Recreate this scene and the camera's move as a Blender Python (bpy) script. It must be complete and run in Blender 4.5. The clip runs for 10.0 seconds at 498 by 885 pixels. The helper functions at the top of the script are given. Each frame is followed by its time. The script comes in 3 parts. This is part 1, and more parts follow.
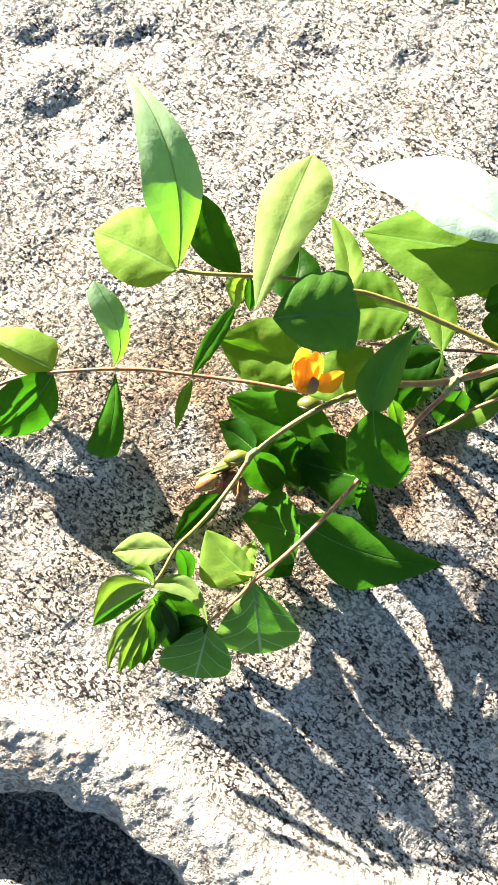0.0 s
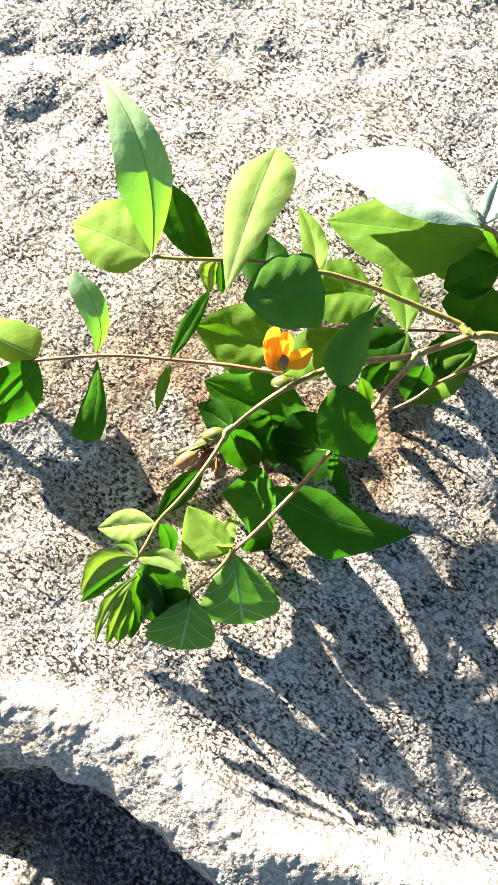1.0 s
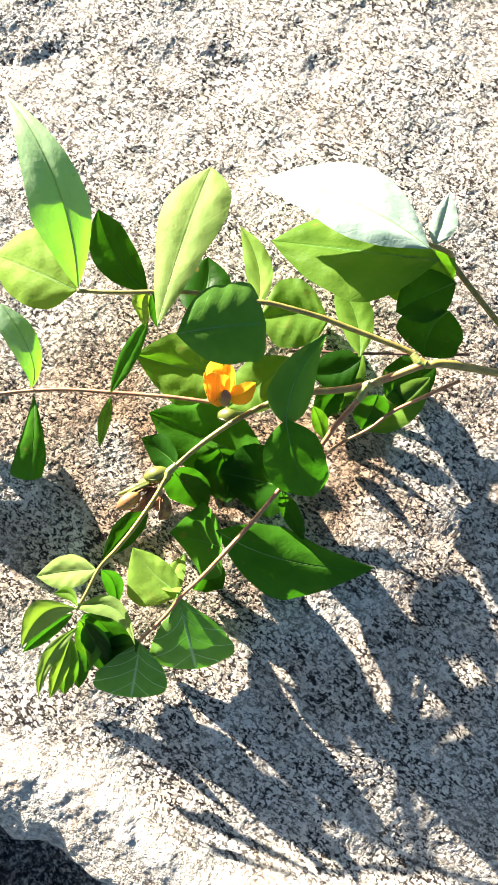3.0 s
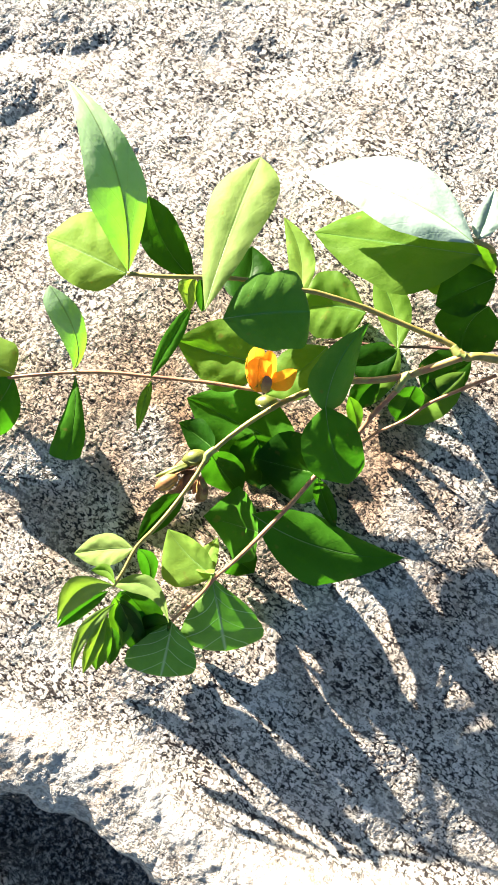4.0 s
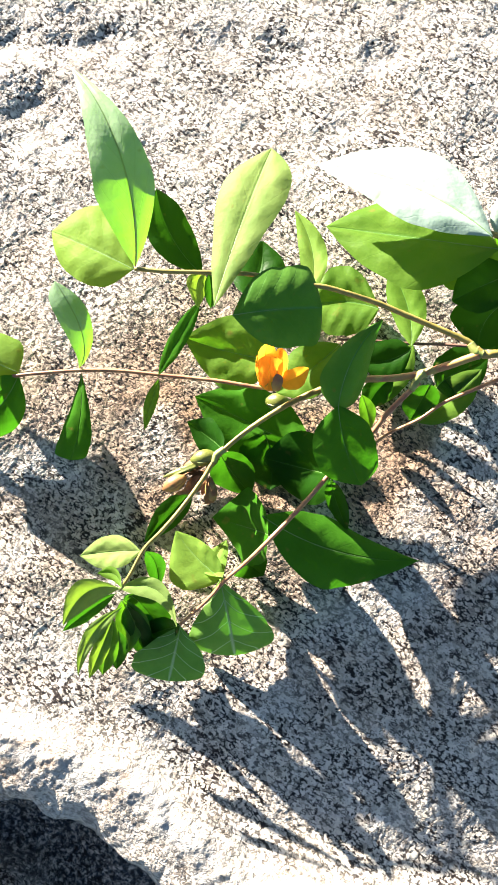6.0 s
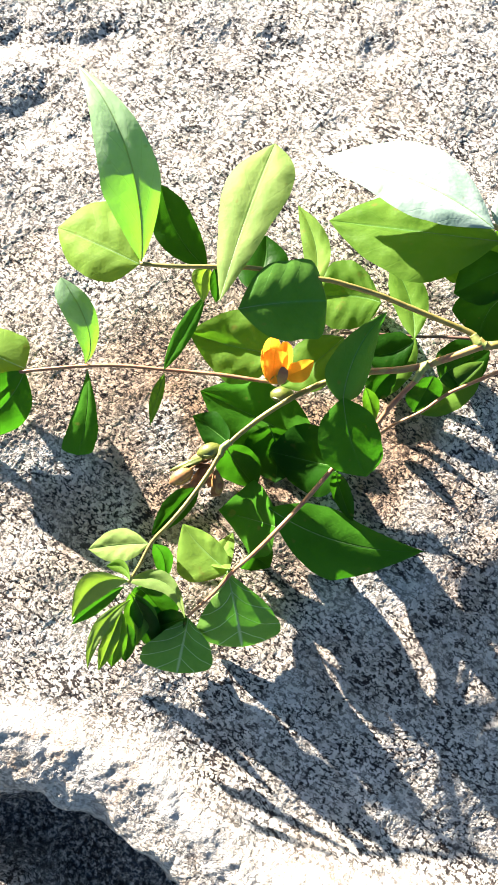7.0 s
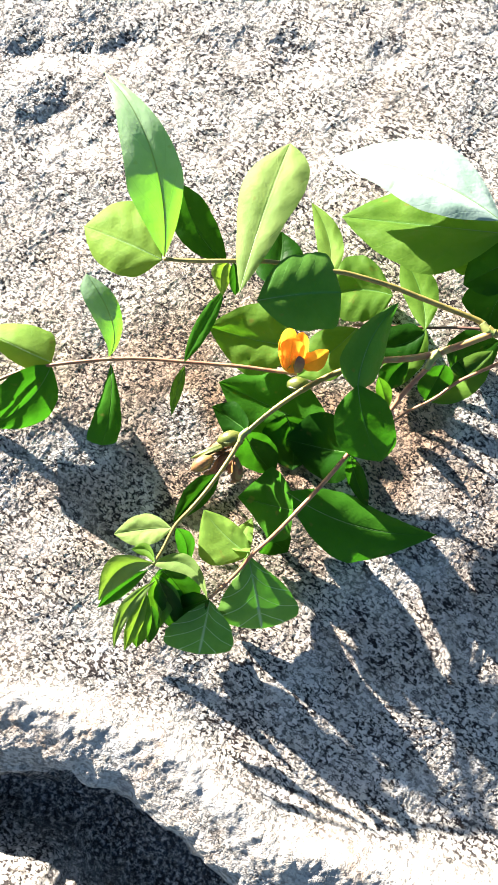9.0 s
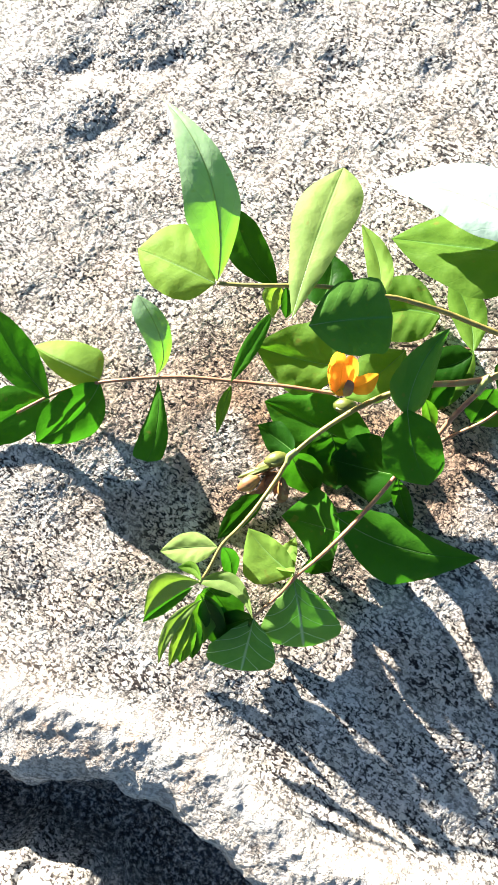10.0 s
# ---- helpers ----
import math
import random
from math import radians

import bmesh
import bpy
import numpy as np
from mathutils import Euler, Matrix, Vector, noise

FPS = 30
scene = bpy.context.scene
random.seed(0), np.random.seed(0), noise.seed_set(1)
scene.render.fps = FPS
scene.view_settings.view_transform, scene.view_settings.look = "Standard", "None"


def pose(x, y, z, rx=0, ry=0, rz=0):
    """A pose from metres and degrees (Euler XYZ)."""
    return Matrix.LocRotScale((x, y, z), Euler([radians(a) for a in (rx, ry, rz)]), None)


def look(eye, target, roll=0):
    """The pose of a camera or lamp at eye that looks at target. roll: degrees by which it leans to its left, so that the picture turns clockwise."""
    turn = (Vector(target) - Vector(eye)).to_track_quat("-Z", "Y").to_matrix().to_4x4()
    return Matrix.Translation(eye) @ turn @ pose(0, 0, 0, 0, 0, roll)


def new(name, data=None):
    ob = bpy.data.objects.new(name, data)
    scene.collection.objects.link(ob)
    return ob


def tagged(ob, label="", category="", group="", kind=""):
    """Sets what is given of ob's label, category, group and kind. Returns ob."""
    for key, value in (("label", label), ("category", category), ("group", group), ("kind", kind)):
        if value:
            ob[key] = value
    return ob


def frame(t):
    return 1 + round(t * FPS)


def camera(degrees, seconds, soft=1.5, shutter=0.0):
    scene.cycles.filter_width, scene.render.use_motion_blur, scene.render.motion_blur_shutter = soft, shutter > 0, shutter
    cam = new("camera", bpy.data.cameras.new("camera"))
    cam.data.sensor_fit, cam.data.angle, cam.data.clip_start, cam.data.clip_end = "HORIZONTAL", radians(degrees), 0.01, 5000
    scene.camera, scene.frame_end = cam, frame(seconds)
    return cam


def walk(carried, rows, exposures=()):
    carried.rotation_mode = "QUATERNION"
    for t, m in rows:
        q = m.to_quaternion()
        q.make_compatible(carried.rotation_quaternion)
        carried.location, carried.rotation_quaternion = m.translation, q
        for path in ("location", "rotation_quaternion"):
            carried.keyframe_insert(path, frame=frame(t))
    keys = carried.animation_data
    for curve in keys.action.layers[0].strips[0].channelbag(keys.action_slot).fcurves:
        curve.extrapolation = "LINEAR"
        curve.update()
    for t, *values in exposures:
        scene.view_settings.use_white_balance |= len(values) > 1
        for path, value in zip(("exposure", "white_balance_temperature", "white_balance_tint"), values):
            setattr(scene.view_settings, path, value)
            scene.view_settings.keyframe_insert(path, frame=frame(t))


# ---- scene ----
cam = camera(44.2, 10.0, soft=1.4)
PATH = [
    (0, (-0.013, -0.032, 0.262), (0.001, 0.155, -1.729), 5.1),
    (0.5, (-0.011, -0.04, 0.266), (0.009, 0.17, -1.722), 5.4),
    (1, (-0.007, -0.048, 0.273), (0.034, 0.184, -1.713), 9.2),
    (1.5, (-0.01, -0.049, 0.271), (0.03, 0.168, -1.717), 9.7),
    (2, (-0.007, -0.047, 0.273), (0.039, 0.174, -1.714), 10.8),
    (2.5, (0.001, -0.032, 0.256), (0.045, 0.132, -1.737), 13.9),
    (2.7, (0.014, -0.026, 0.261), (0.073, 0.153, -1.73), 15.8),
    (3.8, (0.007, -0.036, 0.262), (0.017, 0.165, -1.728), 1.6),
    (4, (0.002, -0.034, 0.265), (0.028, 0.164, -1.725), 7.0),
    (4.5, (-0.003, -0.036, 0.265), (0.022, 0.164, -1.725), 7.2),
    (5, (0.001, -0.036, 0.263), (0.029, 0.15, -1.728), 8.5),
    (5.5, (0.004, -0.034, 0.259), (0.027, 0.151, -1.732), 6.8),
    (5.7, (0.001, -0.033, 0.258), (0.006, 0.154, -1.733), 1.3),
    (6.8, (0.001, -0.032, 0.263), (0.003, 0.159, -1.728), -0.6),
    (7, (-0.002, -0.035, 0.261), (0.007, 0.152, -1.73), 1.8),
    (7.5, (-0.006, -0.036, 0.264), (-0.034, 0.154, -1.726), -9.3),
    (8, (0.001, -0.041, 0.27), (-0.037, 0.16, -1.719), -13.1),
    (8.5, (-0.01, -0.044, 0.274), (-0.053, 0.183, -1.713), -12.7),
    (9, (-0.006, -0.043, 0.27), (-0.025, 0.163, -1.719), -6.7),
    (9.5, (0.004, -0.041, 0.273), (-0.01, 0.169, -1.716), -5.8),
    (10, (-0.017, -0.033, 0.273), (-0.098, 0.16, -1.716), -23.2),
]
walk(cam, [(t, look(eye, target, roll)) for t, eye, target, roll in PATH],
     exposures=[(0, 2.97, 6240, 9), (2.5, 2.95, 6280, 10), (4.5, 2.96, 6220, 11), (7, 2.91, 6030, 12), (8.5, 2.88, 5880, 12), (10, 2.84, 5830, 10)])

# ---- light ----
SUN_FROM = Vector((-0.615, 0.79, 0.0)).normalized()
SUN_HEIGHT = radians(11.5)
world = bpy.data.worlds.new("sky")
scene.world = world
world.use_nodes = True
wn = world.node_tree
sky = wn.nodes.new("ShaderNodeTexSky")
sky.sky_type, sky.sun_disc = "NISHITA", False
sky.ozone_density, sky.dust_density = 1.6, 0.9
sky.sun_elevation, sky.sun_rotation = SUN_HEIGHT, math.atan2(SUN_FROM.x, SUN_FROM.y)
wn.links.new(sky.outputs[0], wn.nodes["Background"].inputs[0])
wn.nodes["Background"].inputs[1].default_value = 0.0275
sun = new("sun", bpy.data.lights.new("sun", "SUN"))
sun.data.energy, sun.data.angle, sun.data.color = 5.0, radians(0.6), (1.0, 0.875, 0.71)
sun.matrix_world = look(SUN_FROM * math.cos(SUN_HEIGHT) + Vector((0, 0, math.sin(SUN_HEIGHT))), (0, 0, 0))

rng = np.random.default_rng(7)
rnd = random.Random(11)


# ---- materials ----
def material(name):
    m = bpy.data.materials.new(name)
    m.use_nodes = True
    t = m.node_tree
    return m, t, t.nodes["Principled BSDF"], t.nodes["Material Output"]


def node(t, kind, **values):
    n = t.nodes.new("ShaderNode" + kind)
    for k, v in values.items():
        n.inputs[k.replace("_", " ")].default_value = v
    return n


def ramp(t, source, stops, constant=False):
    n = t.nodes.new("ShaderNodeValToRGB")
    n.color_ramp.interpolation = "CONSTANT" if constant else "LINEAR"
    while len(n.color_ramp.elements) < len(stops):
        n.color_ramp.elements.new(0.5)
    for e, (p, c) in zip(n.color_ramp.elements, stops):
        e.position, e.color = p, (*c, 1) if len(c) == 3 else c
    t.links.new(source, n.inputs[0])
    return n.outputs[0]


def blend(t, how, factor, a, b):
    n = t.nodes.new("ShaderNodeMix")
    n.data_type, n.blend_type = "RGBA", how
    for sock, v in ((n.inputs[0], factor), (n.inputs[6], a), (n.inputs[7], b)):
        if isinstance(v, bpy.types.NodeSocket):
            t.links.new(v, sock)
        elif isinstance(v, (int, float)):
            sock.default_value = v
        else:
            sock.default_value = (*v, 1)
    return n.outputs[2]


def sums(t, how, a, b, c=None):
    n = t.nodes.new("ShaderNodeMath")
    n.operation = how
    for sock, v in zip(n.inputs, (a, b, c)):
        if isinstance(v, bpy.types.NodeSocket):
            t.links.new(v, sock)
        elif v is not None:
            sock.default_value = v
    return n.outputs[0]


def rock_material():
    m, t, bsdf, _ = material("weathered_granite")
    L = t.links
    pos = t.nodes.new("ShaderNodeNewGeometry").outputs["Position"]
    warp = node(t, "TexNoise", Scale=420.0, Detail=2.0)
    L.new(pos, warp.inputs["Vector"])
    off = t.nodes.new("ShaderNodeVectorMath")
    off.operation = "MULTIPLY_ADD"
    L.new(warp.outputs["Color"], off.inputs[0])
    off.inputs[1].default_value = (0.0022, 0.0022, 0.0022)
    L.new(pos, off.inputs[2])
    coarse = node(t, "TexVoronoi", Scale=560.0)
    L.new(off.outputs[0], coarse.inputs["Vector"])
    fine = node(t, "TexVoronoi", Scale=1250.0)
    L.new(off.outputs[0], fine.inputs["Vector"])
    grey = t.nodes.new("ShaderNodeSeparateColor")
    L.new(coarse.outputs["Color"], grey.inputs[0])
    grey2 = t.nodes.new("ShaderNodeSeparateColor")
    L.new(fine.outputs["Color"], grey2.inputs[0])
    base = ramp(t, grey.outputs[0], [(0.0, (0.26, 0.24, 0.215)), (0.13, (0.42, 0.395, 0.355)), (0.38, (0.58, 0.55, 0.50)),
                                     (0.62, (0.67, 0.635, 0.575)), (0.88, (0.74, 0.70, 0.63))], True)
    small = ramp(t, grey2.outputs[1], [(0.0, (0.28, 0.255, 0.225)), (0.12, (0.42, 0.395, 0.355)), (0.38, (0.60, 0.57, 0.515)), (0.8, (0.75, 0.705, 0.635))], True)
    col = blend(t, "MIX", 0.22, base, small)
    # dark mica and open joints: short curved dashes with a common lean
    flat = t.nodes.new("ShaderNodeMapping")
    flat.vector_type = "TEXTURE"
    flat.inputs["Scale"].default_value = (1.45, 0.80, 1.0)
    flat.inputs["Rotation"].default_value = (0, 0, radians(-36))
    L.new(pos, flat.inputs["Vector"])
    bent = t.nodes.new("ShaderNodeVectorMath")
    bent.operation = "MULTIPLY_ADD"
    L.new(warp.outputs["Color"], bent.inputs[0])
    bent.inputs[1].default_value = (0.0018, 0.0018, 0.0018)
    L.new(flat.outputs[0], bent.inputs[2])
    seam = node(t, "TexVoronoi", Scale=560.0)
    seam.feature = "DISTANCE_TO_EDGE"
    L.new(bent.outputs[0], seam.inputs["Vector"])
    line = ramp(t, seam.outputs["Distance"], [(0.06, (1, 1, 1)), (0.18, (0, 0, 0))])
    broken = node(t, "TexNoise", Scale=540.0, Detail=2.0)
    L.new(pos, broken.inputs["Vector"])
    line = sums(t, "MULTIPLY", line, ramp(t, broken.outputs[0], [(0.49, (0, 0, 0)), (0.55, (1, 1, 1))]))
    mica = node(t, "TexNoise", Scale=540.0, Detail=4.0, Roughness=0.6)
    L.new(flat.outputs[0], mica.inputs["Vector"])
    fleck = ramp(t, mica.outputs[0], [(0.424, (1, 1, 1)), (0.458, (0, 0, 0))])
    crowd = node(t, "TexNoise", Scale=60.0, Detail=4.0, Roughness=0.6)
    L.new(pos, crowd.inputs["Vector"])
    some = ramp(t, crowd.outputs[0], [(0.38, (0.55, 0.55, 0.55)), (0.54, (1, 1, 1))])
    dark = sums(t, "MULTIPLY", sums(t, "MAXIMUM", line, fleck), some)
    tint = node(t, "TexNoise", Scale=140.0, Detail=3.0)
    L.new(pos, tint.inputs["Vector"])
    col = blend(t, "MULTIPLY", ramp(t, tint.outputs[0], [(0.36, (0, 0, 0)), (0.64, (1, 1, 1))]), col, (0.96, 0.95, 0.90))
    # pale weathered lip
    lip = t.nodes.new("ShaderNodeAttribute")
    lip.attribute_name = "lip"
    patch = node(t, "TexNoise", Scale=95.0, Detail=5.0, Roughness=0.65)
    L.new(pos, patch.inputs["Vector"])
    pale = blend(t, "MIX", ramp(t, patch.outputs[0], [(0.40, (0, 0, 0)), (0.58, (1, 1, 1))]), (0.33, 0.34, 0.34), (0.58, 0.53, 0.45))
    smear = node(t, "TexNoise", Scale=48.0, Detail=5.0, Roughness=0.7)
    L.new(pos, smear.inputs["Vector"])
    pale = blend(t, "MULTIPLY", ramp(t, smear.outputs[0], [(0.54, (0, 0, 0)), (0.66, (0.9, 0.9, 0.9))]), pale, (0.58, 0.42, 0.32))
    lipmix = sums(t, "MULTIPLY", lip.outputs["Fac"], ramp(t, crowd.outputs[0], [(0.36, (0.92, 0.92, 0.92)), (0.62, (0.55, 0.55, 0.55))]))
    col = blend(t, "MIX", lipmix, col, pale)
    dark = sums(t, "MULTIPLY", dark, sums(t, "MULTIPLY_ADD", lip.outputs["Fac"], -0.72, 1.0))
    col = blend(t, "MIX", dark, col, (0.022, 0.016, 0.014))
    # rust and lichen stains
    stain = node(t, "TexNoise", Scale=22.0, Detail=6.0, Roughness=0.6)
    L.new(pos, stain.inputs["Vector"])
    col = blend(t, "MULTIPLY", ramp(t, stain.outputs[0], [(0.45, (0, 0, 0)), (0.72, (0.7, 0.7, 0.7))]), col, (0.86, 0.77, 0.70))
    rust = t.nodes.new("ShaderNodeAttribute")
    rust.attribute_name = "rust"
    col = blend(t, "MULTIPLY", rust.outputs["Fac"], col, (0.60, 0.41, 0.28))
    # blue-black multiply in the hollow: its shade is put into the colour
    shade_attr = t.nodes.new("ShaderNodeAttribute")
    shade_attr.attribute_name = "hollow_shade"
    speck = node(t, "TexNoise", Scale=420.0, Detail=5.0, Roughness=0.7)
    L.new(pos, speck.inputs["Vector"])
    speckled_shade = sums(t, "MULTIPLY", shade_attr.outputs["Fac"], ramp(t, speck.outputs[0], [(0.44, (1, 1, 1)), (0.60, (0.10, 0.10, 0.10))]))
    col = blend(t, "MULTIPLY", speckled_shade, col, (0.05, 0.068, 0.095))
    L.new(col, bsdf.inputs["Base Color"])
    bsdf.inputs["Roughness"].default_value = 0.8
    bsdf.inputs["Specular IOR Level"].default_value = 0.3
    grit = node(t, "TexNoise", Scale=1500.0, Detail=3.0, Roughness=0.7)
    L.new(pos, grit.inputs["Vector"])
    high = sums(t, "ADD", sums(t, "MULTIPLY", grit.outputs[0], 0.7), sums(t, "MULTIPLY", fine.outputs["Distance"], -0.6))
    high = sums(t, "SUBTRACT", high, sums(t, "MULTIPLY", line, 0.8))
    bump = node(t, "Bump", Strength=0.45, Distance=0.0006)
    L.new(high, bump.inputs["Height"])
    L.new(bump.outputs[0], bsdf.inputs["Normal"])
    return m


def ground_material():
    m, t, bsdf, _ = material("dry_ground")
    pos = t.nodes.new("ShaderNodeNewGeometry").outputs["Position"]
    a = node(t, "TexNoise", Scale=3.0, Detail=8.0, Roughness=0.7)
    t.links.new(pos, a.inputs["Vector"])
    t.links.new(ramp(t, a.outputs[0], [(0.35, (0.10, 0.085, 0.06)), (0.65, (0.21, 0.17, 0.12))]), bsdf.inputs["Base Color"])
    bsdf.inputs["Roughness"].default_value = 0.95
    return m


def leaf_material(name, top, vein, through_colour, through_share, gloss, net=0.14, pairs=19.0, specks=0.5):
    """Veined leaf; UV: x along the midrib, y from edge to edge."""
    m, t, bsdf, out = material(name)
    L = t.links
    uv = t.nodes.new("ShaderNodeUVMap")
    xy = t.nodes.new("ShaderNodeSeparateXYZ")
    L.new(uv.outputs[0], xy.inputs[0])
    side = sums(t, "ABSOLUTE", sums(t, "SUBTRACT", xy.outputs[1], 0.5), 0)
    pos = t.nodes.new("ShaderNodeNewGeometry").outputs["Position"]
    wob = node(t, "TexNoise", Scale=120.0, Detail=2.0)
    L.new(pos, wob.inputs["Vector"])
    # side veins sweep forwards from the midrib
    run = sums(t, "SUBTRACT", xy.outputs[0], sums(t, "MULTIPLY", side, 0.62))
    run = sums(t, "ADD", run, sums(t, "MULTIPLY", wob.outputs[0], 0.05))
    wave = sums(t, "ABSOLUTE", sums(t, "SINE", sums(t, "MULTIPLY", run, pairs), 0), 0)
    side_vein = ramp(t, wave, [(0.0, (1, 1, 1)), (0.13, (0, 0, 0))])
    mid_vein = ramp(t, side, [(0.0, (1, 1, 1)), (0.028, (0, 0, 0))])
    veins = sums(t, "MAXIMUM", sums(t, "MULTIPLY", side_vein, net), mid_vein)
    blot = node(t, "TexNoise", Scale=60.0, Detail=5.0, Roughness=0.6)
    L.new(pos, blot.inputs["Vector"])
    who = t.nodes.new("ShaderNodeObjectInfo").outputs["Random"]
    dark = tuple(c * 0.60 for c in top)
    light = (top[0] * 1.5, top[1] * 1.22, top[2] * 1.3)
    col = blend(t, "MIX", ramp(t, blot.outputs[0], [(0.3, (0, 0, 0)), (0.7, (1, 1, 1))]), dark, light)
    col = blend(t, "MIX", sums(t, "MULTIPLY", who, 0.35), col, (top[0] * 1.4, top[1] * 1.2, top[2] * 0.9))
    col = blend(t, "MIX", sums(t, "MULTIPLY", veins, 0.75), col, vein)
    spots = node(t, "TexNoise", Scale=210.0, Detail=1.0)
    L.new(pos, spots.inputs["Vector"])
    col = blend(t, "MIX", ramp(t, spots.outputs[0], [(0.70, (0, 0, 0)), (0.78, (specks, specks, specks))]), col, (0.16, 0.10, 0.03))
    L.new(col, bsdf.inputs["Base Color"])
    bsdf.inputs["Roughness"].default_value = gloss
    bsdf.inputs["Specular IOR Level"].default_value = 0.05
    tissue = node(t, "TexVoronoi", Scale=900.0)
    L.new(pos, tissue.inputs["Vector"])
    quilt = node(t, "TexNoise", Scale=230.0, Detail=2.0)
    L.new(pos, quilt.inputs["Vector"])
    high = sums(t, "ADD", sums(t, "MULTIPLY", veins, -0.45), sums(t, "MULTIPLY", tissue.outputs["Distance"], 0.08))
    high = sums(t, "ADD", high, sums(t, "MULTIPLY", quilt.outputs[0], 0.9))
    bump = node(t, "Bump", Strength=0.5, Distance=0.0007)
    L.new(high, bump.inputs["Height"])
    L.new(bump.outputs[0], bsdf.inputs["Normal"])
    trans = t.nodes.new("ShaderNodeBsdfTranslucent")
    tc = blend(t, "MIX", sums(t, "MULTIPLY", veins, 0.35), through_colour, tuple(c * 0.55 for c in through_colour))
    tc = blend(t, "MIX", ramp(t, blot.outputs[0], [(0.35, (0, 0, 0)), (0.75, (0.5, 0.5, 0.5))]), tc, tuple(c * 0.7 for c in through_colour))
    L.new(tc, trans.inputs[0])
    L.new(bump.outputs[0], trans.inputs["Normal"])
    mix = t.nodes.new("ShaderNodeMixShader")
    mix.inputs[0].default_value = through_share
    L.new(bsdf.outputs[0], mix.inputs[1])
    L.new(trans.outputs[0], mix.inputs[2])
    L.new(mix.outputs[0], out.inputs[0])
    return m


def stalk_material(name, a, b, rough=0.5, scale=180.0):
    m, t, bsdf, _ = material(name)
    pos = t.nodes.new("ShaderNodeNewGeometry").outputs["Position"]
    n = node(t, "TexNoise", Scale=scale, Detail=4.0, Roughness=0.6)
    t.links.new(pos, n.inputs["Vector"])
    t.links.new(ramp(t, n.outputs[0], [(0.35, a), (0.66, b)]), bsdf.inputs["Base Color"])
    bsdf.inputs["Roughness"].default_value = rough
    g = node(t, "TexNoise", Scale=1400.0, Detail=2.0)
    t.links.new(pos, g.inputs["Vector"])
    bump = node(t, "Bump", Strength=0.3, Distance=0.0003)
    t.links.new(g.outputs[0], bump.inputs["Height"])
    t.links.new(bump.outputs[0], bsdf.inputs["Normal"])
    return m


ROCK, GROUND = rock_material(), ground_material()
# darkest leaf green: shade among the inner leaves is part of its colour
GREEN_SHADE = leaf_material("leaf_green_shade", (0.0085, 0.042, 0.003), (0.04, 0.115, 0.013), (0.09, 0.38, 0.007), 0.19, 0.42)
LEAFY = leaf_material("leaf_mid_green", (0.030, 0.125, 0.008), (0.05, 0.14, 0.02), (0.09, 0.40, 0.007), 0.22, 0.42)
# lighter yellow-green copy, with sunlight put into its colour
LIME_LIT = leaf_material("leaf_lime_lit", (0.072, 0.158, 0.022), (0.09, 0.20, 0.04), (0.17, 0.48, 0.008), 0.30, 0.42)
PALE = leaf_material("leaf_underside", (0.150, 0.255, 0.075), (0.16, 0.27, 0.08), (0.32, 0.55, 0.03), 0.28, 0.60)
# light green copy, also toned as a leaf looks in direct sun
LIGHT_LIT = leaf_material("leaf_light_lit", (0.120, 0.240, 0.040), (0.16, 0.28, 0.07), (0.34, 0.58, 0.03), 0.32, 0.60)
# waxy leaf; the whitish base colour holds its sun and sky glare
WAXY_GLARE = leaf_material("leaf_waxy_glare", (0.280, 0.430, 0.345), (0.24, 0.35, 0.20), (0.36, 0.60, 0.05), 0.05, 0.30)
GLAUC = leaf_material("leaf_glaucous", (0.115, 0.270, 0.055), (0.55, 0.66, 0.40), (0.12, 0.42, 0.012), 0.20, 0.40, 1.0, 12.5, 0.1)
BLUISH = leaf_material("leaf_bluegreen", (0.062, 0.172, 0.026), (0.07, 0.19, 0.07), (0.09, 0.38, 0.012), 0.18, 0.38, 0.2)
TWOTONE = leaf_material("leaf_two_toned", (0.230, 0.400, 0.250), (0.16, 0.20, 0.09), (0.17, 0.46, 0.006), 0.40, 0.36, 0.2)
PETAL = leaf_material("petal_orange", (0.90, 0.44, 0.03), (0.85, 0.36, 0.015), (1.0, 0.52, 0.03), 0.40, 0.5, 0.15, 6.0, 0.0)
SEPAL = leaf_material("sepal_green", (0.22, 0.24, 0.04), (0.28, 0.30, 0.07), (0.5, 0.6, 0.05), 0.35, 0.45)
STEM_RED = stalk_material("stem_reddish", (0.26, 0.10, 0.052), (0.43, 0.235, 0.11))
STEM_OLIVE = stalk_material("stem_olive", (0.17, 0.145, 0.030), (0.33, 0.26, 0.060))
STEM_PINK = stalk_material("stem_pink", (0.32, 0.13, 0.06), (0.33, 0.27, 0.07), 0.5, 320.0)
STEM_GREEN = stalk_material("stem_green", (0.17, 0.22, 0.045), (0.30, 0.32, 0.09))
STEM_DARK = stalk_material("stem_brown", (0.10, 0.045, 0.035), (0.21, 0.11, 0.075))
RIB = stalk_material("midrib_green", (0.07, 0.17, 0.03), (0.13, 0.25, 0.06))
RIB_PALE = stalk_material("midrib_pale", (0.13, 0.25, 0.06), (0.20, 0.32, 0.10))
RIB_WARM = stalk_material("midrib_warm", (0.30, 0.19, 0.05), (0.42, 0.28, 0.08))
BUD = stalk_material("bud_green", (0.075, 0.10, 0.014), (0.15, 0.165, 0.030), 0.4)
BUD_PINK = stalk_material("bud_pink", (0.22, 0.085, 0.035), (0.28, 0.19, 0.05), 0.5)
